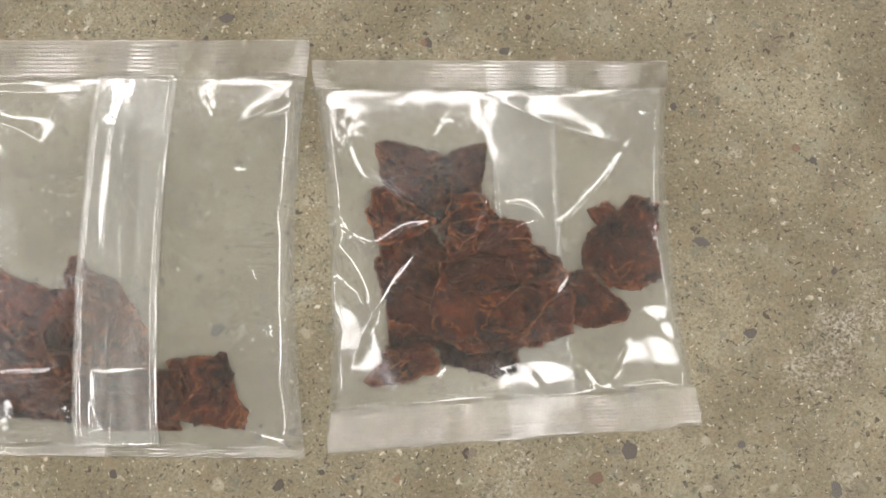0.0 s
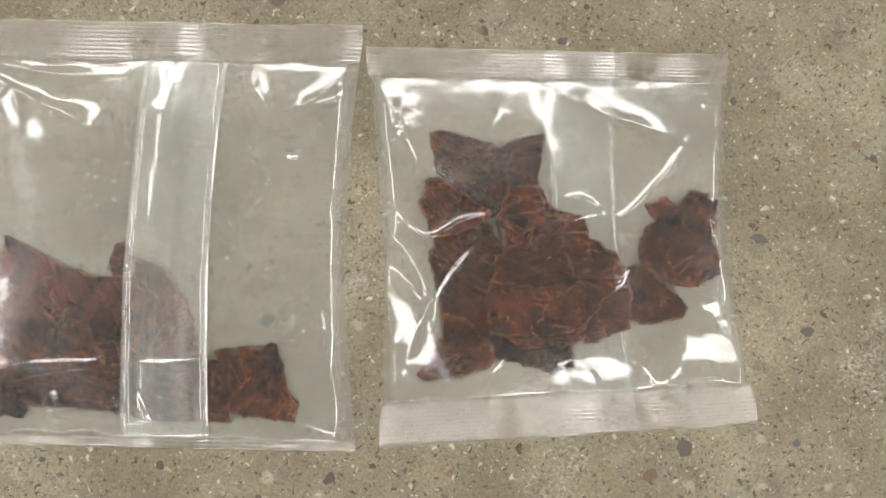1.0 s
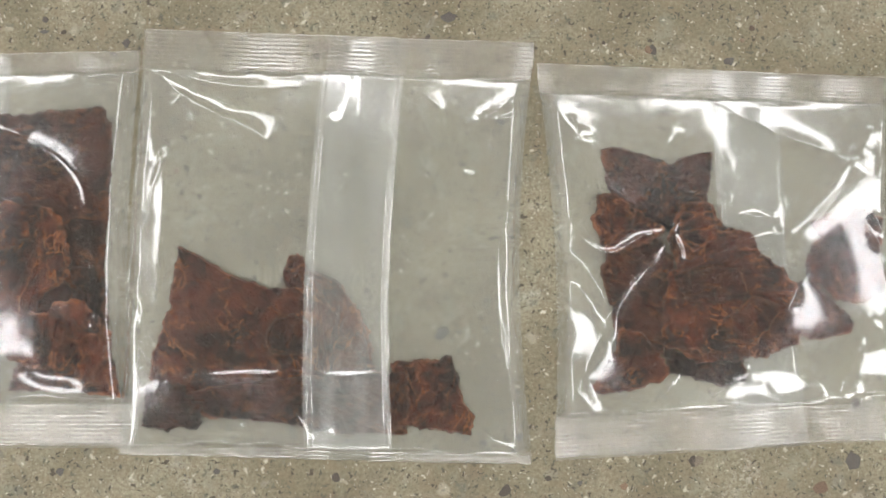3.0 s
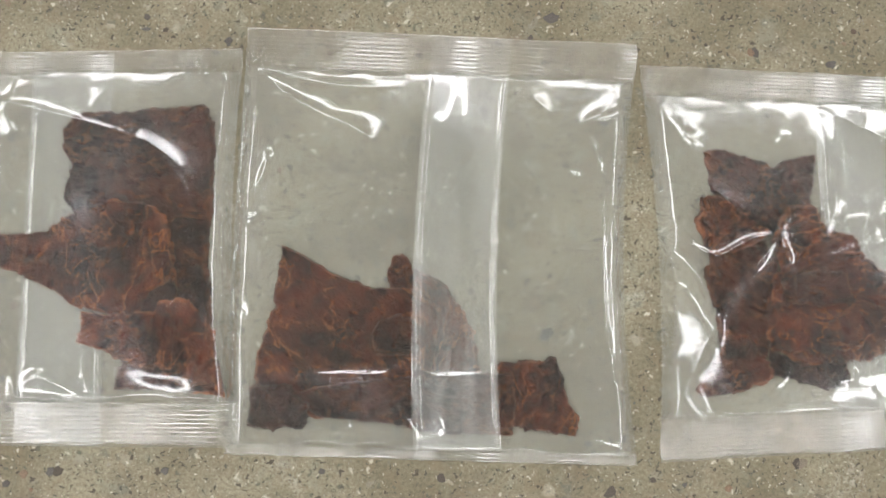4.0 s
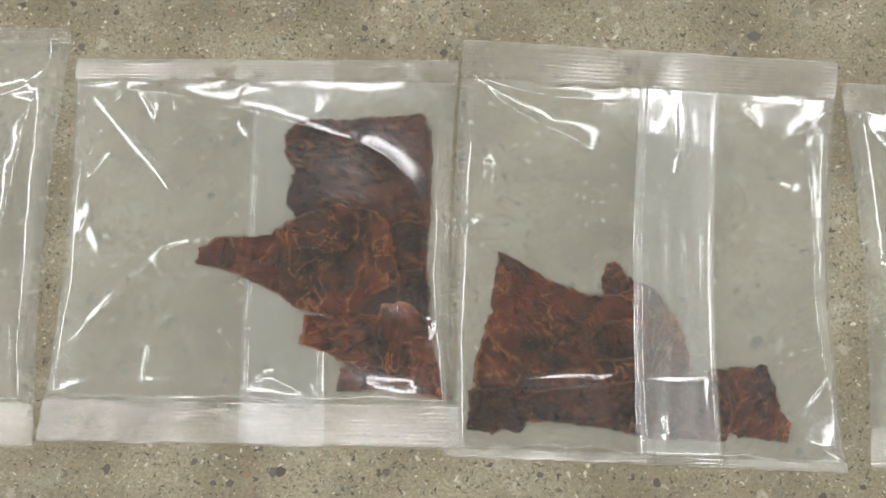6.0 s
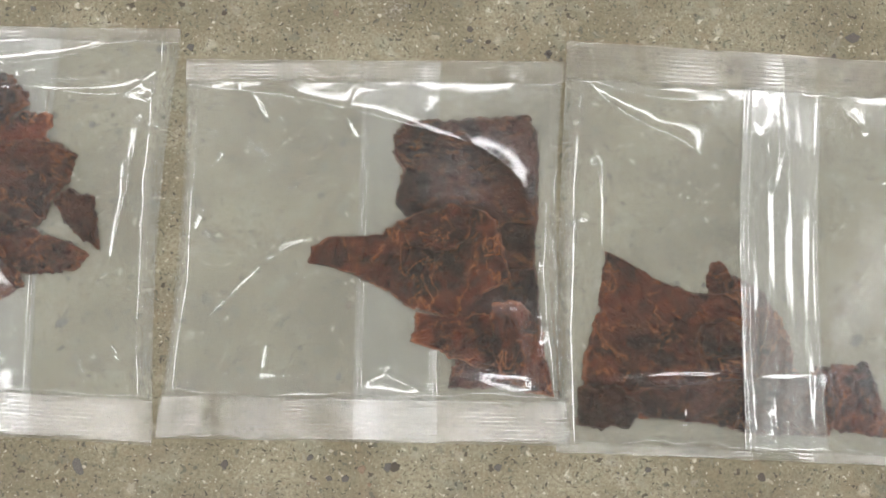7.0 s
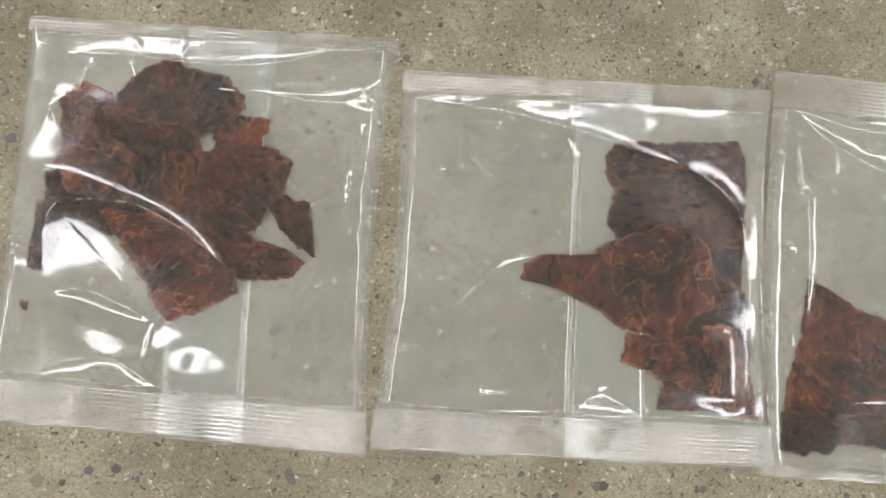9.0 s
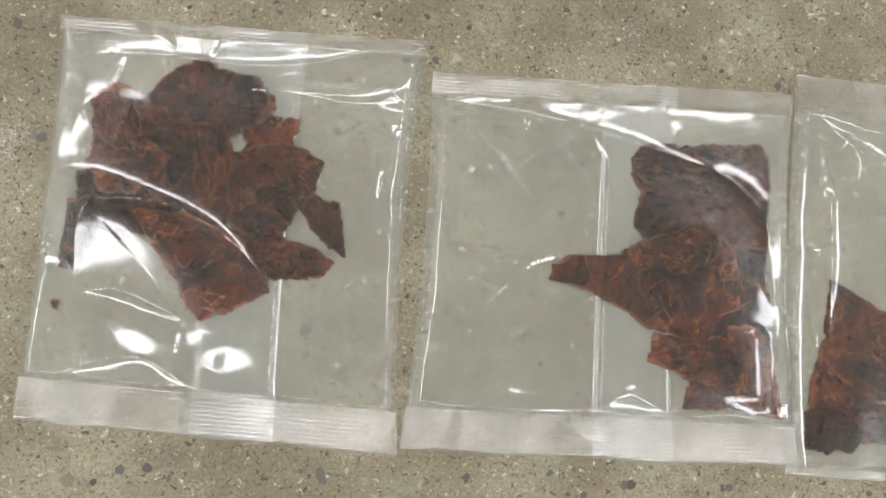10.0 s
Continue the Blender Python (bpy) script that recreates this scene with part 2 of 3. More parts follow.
for x, y, turn, half in ((-1.9, -1.5, 0, 0.19), (-0.15, -1.5, 0, 0.19), (1.6, -1.5, 0, 0.19), (-1.9, 1.6, 0, 0.19), (-0.15, 1.6, 0, 0.19), (1.6, 1.6, 0, 0.19), (-2.65, 0.05, 90, 0.32), (2.4, 0.05, 90, 0.26)):
    ceiling_light(x, y, turn, half)


# ---- dried meat ----
CELL, HALF = 0.8, 90  # grid, in mm, of how high the contents of a bag reach


def sample(field, x, y):
    i = np.clip(np.round(y / CELL).astype(int) + HALF, 0, 2 * HALF)
    j = np.clip(np.round(x / CELL).astype(int) + HALF, 0, 2 * HALF)
    return field[i, j]


def jerky(outline, piles, centre, seed, label, thick=1.6):
    """A torn slab of dried meat that lies on what is already in its bag. Outline in mm from the bag's middle."""
    rng = np.random.default_rng(seed)
    pts = np.array(outline, float)
    n = 220
    closed = np.vstack([pts, pts[:1]])
    along = np.concatenate([[0], np.cumsum(np.linalg.norm(np.diff(closed, axis=0), axis=1))])
    s = np.linspace(0, along[-1], n, endpoint=False)
    edge = np.stack([np.interp(s, along, closed[:, k]) for k in (0, 1)], 1)
    smooth = edge
    for _ in range(2):
        smooth = (np.roll(smooth, 1, 0) + 2 * smooth + np.roll(smooth, -1, 0)) / 4
    mid = pts.mean(0)
    out = (smooth - mid) * 1.03
    length = np.linalg.norm(out, axis=1, keepdims=True)
    rag = np.array([1.3 * noise.noise((p[0] * 0.26 + seed, p[1] * 0.26, 3.1)) + 0.9 * noise.noise((p[0] * 0.8, p[1] * 0.8 + seed, 1.7)) + 0.5 * noise.noise((p[0] * 1.9, p[1] * 1.9 + seed, 5.7)) for p in smooth])[:, None]
    edge = mid + out * (1 + rag * min(1.0, length.mean() / 9) / np.maximum(length, 2))
    rings = np.concatenate([[1.0, 0.99, 0.975, 0.955], np.linspace(0.93, 0.05, 23)])
    span = max(float(length.mean()), 3.0)
    xy = mid + (edge - mid)[None] * rings[:, None, None]
    x, y = xy[..., 0], xy[..., 1]
    base = 0.55 * sample(blur(piles, 9), x, y) + 0.45 * sample(blur(piles, 2), x, y) + 0.45
    inset = np.minimum((1 - rings) * span, 30.0)[:, None]
    small = min(1.0, span / 9.0)
    thick = thick * (0.45 + 0.55 * small)
    rise = thick * (1 - np.exp(-inset / 0.55))
    a = rng.uniform(0, math.pi)
    ca, sa = math.cos(a), math.sin(a)
    rel = np.empty_like(x)
    for r in range(x.shape[0]):
        for c in range(n):
            px, py = x[r, c], y[r, c]
            fx, fy = px * ca + py * sa, -px * sa + py * ca
            fold = 0.28 - abs(noise.noise((fx * 0.11 + seed, fy * 0.2, 2.2)))
            crimp = 0.25 - abs(noise.noise((fx * 0.3, fy * 0.45 + seed, 5.2)))
            rel[r, c] = 1.0 * noise.noise((px * 0.09 + seed, py * 0.09, 0.4)) + 1.0 * fold + 0.7 * crimp + 0.4 * noise.noise((px * 0.8, py * 0.8, seed * 1.3)) + 0.3 * noise.noise((px * 1.8, py * 1.8, seed * 0.7))
    rim = 0.3 * np.exp(-((inset - 1.0) / 0.8) ** 2)
    z = base + np.maximum(rise + (rel * small + rim) * np.minimum(1, inset / 0.8 + 0.15), 0.1)
    verts = [(px * MM, py * MM, pz * MM) for px, py, pz in zip(x.ravel(), y.ravel(), z.ravel())]
    faces = grid_faces(len(rings), n, wrap=True)
    top = len(verts)
    verts.append((mid[0] * MM, mid[1] * MM, float(z[-1].mean()) * MM))
    last = (len(rings) - 1) * n
    faces += [(last + c, last + (c + 1) % n, top) for c in range(n)]
    low, rows = len(verts), len(rings)
    verts += [(px * MM, py * MM, pz * MM) for px, py, pz in zip(x.ravel(), y.ravel(), base.ravel() - 0.2)]
    faces += [(low + c, low + (c + 1) % n, (c + 1) % n, c) for c in range(n)]
    faces += [tuple(low + k for k in reversed(f)) for f in grid_faces(rows, n, wrap=True)]
    low_mid = len(verts)
    verts.append((mid[0] * MM, mid[1] * MM, (float(base[-1].mean()) - 0.2) * MM))
    faces += [(low + last + (c + 1) % n, low + last + c, low_mid) for c in range(n)]
    ob = mesh_object("jerky_piece", verts, faces, MEAT)
    depth = ob.data.attributes.new("from_edge", "FLOAT", "POINT")
    depth.data.foreach_set("value", np.concatenate([np.repeat(inset[:, 0], n), [9.0], np.repeat(inset[:, 0], n), [9.0]]).astype(np.float32))
    ob.location = (centre[0] * MM, centre[1] * MM, 0)
    i = np.clip(np.round(y / CELL).astype(int) + HALF, 0, 2 * HALF)
    j = np.clip(np.round(x / CELL).astype(int) + HALF, 0, 2 * HALF)
    for di in (-1, 0, 1):
        for dj in (-1, 0, 1):
            np.maximum.at(piles, (np.clip(i + di, 0, 2 * HALF), np.clip(j + dj, 0, 2 * HALF)), z)
    return tagged(ob, label, "dried meat", "jerky in the bags")


# ---- plastic bags ----
def curve_through(pts, per=10):
    """A smooth line through a few points."""
    p = np.array(pts, float)
    p = np.vstack([2 * p[0] - p[1], p, 2 * p[-1] - p[-2]])
    out = []
    for k in range(1, len(p) - 2):
        a, b, c, d = p[k - 1 : k + 3]
        for s in np.linspace(0, 1, per, endpoint=False):
            out.append(0.5 * (2 * b + (c - a) * s + (2 * a - 5 * b + 4 * c - d) * s**2 + (3 * b - a - 3 * c + d) * s**3))
    return np.array(out + [p[-2]])


def ridge(x, y, height, width, pts, sharp=0.0):
    """The height of a crease along a line: a crest that fades at both ends, steeper on one flank."""
    line = curve_through(pts)
    best, place, turn = np.full(x.shape, 1e9), np.zeros(x.shape), np.zeros(x.shape)
    for k, (a, b) in enumerate(zip(line[:-1], line[1:])):
        d = b - a
        s = np.clip(((x - a[0]) * d[0] + (y - a[1]) * d[1]) / max(d @ d, 1e-9), 0, 1)
        far = np.hypot(x - a[0] - s * d[0], y - a[1] - s * d[1])
        near = far < best
        best = np.where(near, far, best)
        place = np.where(near, (k + s) / (len(line) - 1), place)
        turn = np.where(near, np.sign(d[0] * (y - a[1]) - d[1] * (x - a[0])), turn)
    fade = np.clip(np.sin(np.pi * np.clip(place, 0.03, 0.97)), 0, 1) ** 0.6
    if sharp:
        flank = np.where(turn * sharp > 0, 0.6, 1.8) * width
        return height * fade * np.exp(-(np.sqrt(best**2 + 0.09) - 0.3) / flank)
    return height * fade / (1 + (best / width) ** 2) ** 1.2


def plastic_bag(centre, corners, seals, waist, seam, seam_on_top, pieces, creases, facets, ribs, label, seed):
    """A flat clear bag, crimped shut at both ends, with slabs of dried meat inside. All in mm from the bag's middle."""
    tl, tr, br, bl = [np.array(c, float) for c in corners]
    piles = np.zeros((2 * HALF + 1, 2 * HALF + 1))
    for k, (layer, outline) in enumerate(sorted(pieces, key=lambda p: p[0])):
        jerky(outline, piles, centre, seed * 20 + k, "dark red-brown slab of dried meat in a clear bag")
    rng = np.random.default_rng(seed)
    bag = new("plastic_bag")
    bag.location = (centre[0] * MM, centre[1] * MM, 0)
    tagged(bag, label, "plastic bag", "bags of jerky in a row")

    def plan(u, v):
        pinch = np.sin(np.pi * np.clip((v - 0.04) / 0.92, 0, 1)) ** 0.8
        left = bl[:, None] + (tl - bl)[:, None] * v.ravel()
        right = br[:, None] + (tr - br)[:, None] * v.ravel()
        lx = left[0] + waist[0] * pinch.ravel()
        rx = right[0] - waist[1] * pinch.ravel()
        return (lx + (rx - lx) * u.ravel()).reshape(u.shape), (left[1] + (right[1] - left[1]) * u.ravel()).reshape(u.shape)

    v0, v1 = seals[1], 1 - seals[0]

    def sheet(nu, nv):
        u, v = np.meshgrid(np.linspace(0, 1, nu), np.linspace(v0, v1, nv))
        return u, v, *plan(u, v)

    # a taut sheet drawn over the contents and a little blown up
    fill = blur(np.maximum.reduce([np.roll(piles, (a, b), (0, 1)) for a in (-5, -2, 0, 2, 5) for b in (-5, -2, 0, 2, 5)]), 22)
    ledge = 0.6 * fill.max()
    z = None
    for nu, nv, turns in ((61, 61, 500), (121, 121, 250), (361, 381, 90)):
        u, v, x, y = sheet(nu, nv)
        stop = sample(fill, x, y) + np.where(sample(fill, x, y) > 1.2, 0.5, 0.0)
        if z is None:
            z = np.full(u.shape, ledge)
        else:
            a, b = np.linspace(0, z.shape[0] - 1, nv), np.linspace(0, z.shape[1] - 1, nu)
            half = np.stack([np.interp(b, np.arange(z.shape[1]), row) for row in z])
            z = np.stack([np.interp(a, np.arange(z.shape[0]), col) for col in half.T], 1)
        lift = 9.0 / nu**2
        for _ in range(turns):
            z[1:-1, 1:-1] = (z[:-2, 1:-1] + z[2:, 1:-1] + z[1:-1, :-2] + z[1:-1, 2:]) / 4 + lift
            z = np.maximum(z, stop)
            z[0], z[-1], z[:, 0], z[:, -1] = ledge * (1.6 if seals[1] < 0.05 else 1.05), ledge * (1.4 if seals[0] < 0.05 else 1.0), ledge, ledge
    z = blur(z, 30)
    width = np.abs(x[:, -1:] - x[:, :1])
    reach = np.minimum(u, 1 - u) * width
    tall = abs(tl[1] - bl[1])
    wave = np.array([noise.noise((q * 5, seed * 4.0, 1.5)) for q in v[:, 0]])[:, None]
    reach = reach * (1 + 0.25 * wave)
    inward = np.minimum(v - v0, v1 - v) * tall
    ruffle = np.array([noise.noise((q * 7, seed * 2.0, 8.5)) + 0.45 * noise.noise((q * 19, seed * 2.0, 3.5)) for q in u[0]])[None, :]
    ends = np.clip(inward / 6.0, 0, 1)
    side = np.where(reach < 5, 0.4 * reach - 0.04 * reach**2, 1.0)
    brow = 1 - np.clip(1 - inward * np.clip(1.0 + 0.8 * ruffle, 0.45, 1.6) / 1.4, 0, 1) ** 2
    z = 0.75 + (z - 0.75) * side * brow
    # small gathers where the film runs into the crimped ends
    z += 0.5 * ruffle * np.clip(inward / 4.0, 0, 1) * np.exp(-inward / 9.0) * np.clip(reach / 6.0, 0, 1)
    need = sample(piles, x, y) + 0.3
    need = np.where(need > 0.6, need, 0)
    for _ in range(3):
        short = np.clip(need - z, 0, None)
        wide = np.maximum.reduce([np.roll(short, (a, b), (0, 1)) for a in (-20, -10, 0, 10, 20) for b in (-20, -10, 0, 10, 20)])
        z += blur(wide, 120) * np.clip((np.minimum(reach, inward) - 2) / 6, 0, 1)
    free = np.clip(np.minimum(reach / 2.0, ends * 3), 0, 1)
    # flat taut facets between the creases
    for fx, fy, rx, ry, lean, sx, sy in facets:
        ax, ay = x - fx - lean * (y - fy), y - fy
        m = np.exp(-(((ax / rx) ** 2 + (ay / ry) ** 2) ** 2)) * free
        plane = sx * (x - fx) + sy * (y - fy) + 0.0011 * ((x - fx) ** 2 + (y - fy) ** 2)
        level = max((z * m).sum() / m.sum(), float((need - plane)[m > 0.35].max()))
        z = z * (1 - m) + m * (level + plane)
    for height, w, pts in creases:
        w = max(1.15 * w, 1.4)
        z += ridge(x, y, 0.36 * w * (0.6 + 0.4 * height), w, pts, 1.0 if len(pts) % 2 else -1.0) * free
        z += ridge(x, y, 0.3 * height, 2.6 * w, pts) * free
    # short stray wrinkles along the edges
    for _ in range(16):
        p = np.array([rng.uniform(0.06, 0.94), rng.choice([rng.uniform(v0 + 0.02, v0 + 0.12), rng.uniform(v1 - 0.16, v1 - 0.03)])])
        if rng.random() < 0.4:
            p = np.array([rng.choice([rng.uniform(0.04, 0.1), rng.uniform(0.9, 0.96)]), rng.uniform(v0 + 0.1, v1 - 0.1)])
        px, py = (float(q[0]) for q in plan(p[:1], p[1:]))
        lean, size = rng.uniform(0.9, 2.2), rng.uniform(2.5, 6.5)
        dx, dy = size * math.cos(lean), size * math.sin(lean)
        z += ridge(x, y, rng.uniform(0.25, 0.5), 1.2, [(px - dx, py - dy), (px + 0.8, py), (px + dx, py + dy)], rng.choice([-1.0, 1.0])) * free
    rough = np.array([[noise.noise((px * 0.045 + seed * 7, py * 0.045, 1.0)) * 0.55 + noise.noise((px * 0.12, py * 0.12 + seed * 5, 4.0)) * 0.07 for px, py in zip(a, b)] for a, b in zip(x[::6, ::6], y[::6, ::6])])
    a, b = np.linspace(0, rough.shape[0] - 1, z.shape[0]), np.linspace(0, rough.shape[1] - 1, z.shape[1])
    half = np.stack([np.interp(b, np.arange(rough.shape[1]), row) for row in rough])
    z += blur(np.stack([np.interp(a, np.arange(rough.shape[0]), col) for col in half.T], 1), 8) * free
    z = np.maximum(z, 0.5)
    z = blur(z, 1)
    inner = np.clip((np.minimum(reach, inward) - 1.5) / 3, 0, 1)
    for reach_by, soft_by in ((7, 25), (4, 10), (2, 4)):
        short = np.clip(need - z, 0, None)
        wide = np.maximum.reduce([np.roll(short, (a, b), (0, 1)) for a in (-reach_by, 0, reach_by) for b in (-reach_by, 0, reach_by)])
        z += blur(wide, soft_by) * inner
    z = np.where(inner > 0.5, np.maximum(z, blur(need, 3) - 0.1), z)
    nv, nu = z.shape
    mesh_object("front_film", np.stack([x, y, z], -1).reshape(-1, 3) * MM, grid_faces(nv, nu), FILM, bag)
    # underside, flat on the floor
    ub, vb, xb, yb = sheet(25, 25)
    mesh_object("back_film", np.stack([xb, yb, np.full(xb.shape, 0.25)], -1).reshape(-1, 3) * MM, grid_faces(25, 25), UNDER, bag)
    # ribbed seals with a pinked outer edge
    for name, va, vb_, count, outer in (("top_seal", v1, 1.0, ribs[0], 1), ("bottom_seal", 0.0, v0, ribs[1], 0)):
        cols, rows = 260, count * 10 + 1
        u, w = np.meshgrid(np.linspace(0, 1, cols), np.linspace(0, 1, rows))
        v = va + (vb_ - va) * w
        x, y = plan(u, v)
        tall = abs(tl[1] - bl[1]) * (vb_ - va)
        zig = 0.28 * np.abs(((u * 112) % 1.0) * 2 - 1)
        rim = w if outer else 1 - w
        y = y + (1 if outer else -1) * zig * np.clip((rim - 0.92) / 0.08, 0, 1)
        sway = np.array([noise.noise((q * 5 + seed * 3, outer * 9.0, 0.5)) for q in np.linspace(0, 1, cols)])[None, :]
        patch = np.array([noise.noise((q * 9 + seed, outer * 4.0, 2.5)) for q in np.linspace(0, 1, cols)])[None, :]
        depth = tall / (2 * np.pi * count) * (0.42 + 0.16 * patch)
        z = 0.75 + depth * np.cos(2 * np.pi * count * w) * np.clip(np.minimum(w, 1 - w) * 30, 0, 1) + (0.5 * sway + 0.35) * rim
        # how strongly the painted-in reflection shows along each rib
        crest = (0.5 + 0.5 * np.cos(2 * np.pi * count * w)) * (0.75 + 0.5 * patch) * np.ones_like(u)
        seal = mesh_object(name, np.stack([x, y, z], -1).reshape(-1, 3) * MM, grid_faces(rows, cols), SEAL, bag, "finely ribbed heat-sealed end with a pinked edge")
        seal.data.attributes.new("crest", "FLOAT", "POINT").data.foreach_set("value", np.clip(crest, 0, 1).ravel().astype(np.float32))
        # doubled film where the lengthwise seam runs through the seal
        a0, a1 = (seam[0], seam[1]) if outer else (seam[2], seam[3])
        keep = np.where((u[0] >= a0) & (u[0] <= a1))[0]
        over = np.stack([x, y, z + 0.12], -1)[:, keep]
        lap = mesh_object("seal_overlap", over.reshape(-1, 3) * MM, grid_faces(rows, len(keep)), SEAL, bag)
        lap.data.attributes.new("crest", "FLOAT", "POINT").data.foreach_set("value", np.clip(crest[:, keep], 0, 1).ravel().astype(np.float32))
    # lengthwise seam: a strip of doubled film with a raised lip on one edge
    rows, cols = 160, 130
    s, v = np.meshgrid(np.linspace(0, 1, cols), np.linspace(v0, v1, rows))
    k = (v - v0) / (v1 - v0)
    u = (seam[2] + (seam[0] - seam[2]) * k) * (1 - s) + (seam[3] + (seam[1] - seam[3]) * k) * s
    x, y = plan(u, v)
    lip = np.exp(-((s - 0.05) / 0.035) ** 2) + 0.6 * np.exp(-((s - 0.96) / 0.03) ** 2)
    bend = np.array([[noise.noise((px * 0.35 + seed, py * 0.035, 6.0)) for px, py in zip(a, b)] for a, b in zip(x, y)])
    if seam_on_top:
        full = np.stack([np.stack([np.interp(u[r], np.linspace(0, 1, nu), zz) for r, zz in enumerate(front)]) for front in [np.stack([np.interp(v[:, 0], np.linspace(v0, v1, nv), col) for col in FRONT(bag).T], 1)]])[0]
        z = full + 0.3 + 1.0 * lip + 0.25 * (bend + 0.6)
    else:
        z = 0.34 + 0.9 * lip + 0.12 * (bend + 1)
    mesh_object("seam_strip", np.stack([x, y, z], -1).reshape(-1, 3) * MM, grid_faces(rows, cols), SEAM, bag, "milky strip of doubled film along the bag")
    return bag


def FRONT(bag):
    """The heights, in mm, of a bag's front film as rows of its grid."""
    me = [c for c in bag.children if c.name.startswith("front_film")][0].data
    flat = np.empty(len(me.vertices) * 3)
    me.vertices.foreach_get("co", flat)
    return flat.reshape(381, 361, 3)[..., 2] / MM


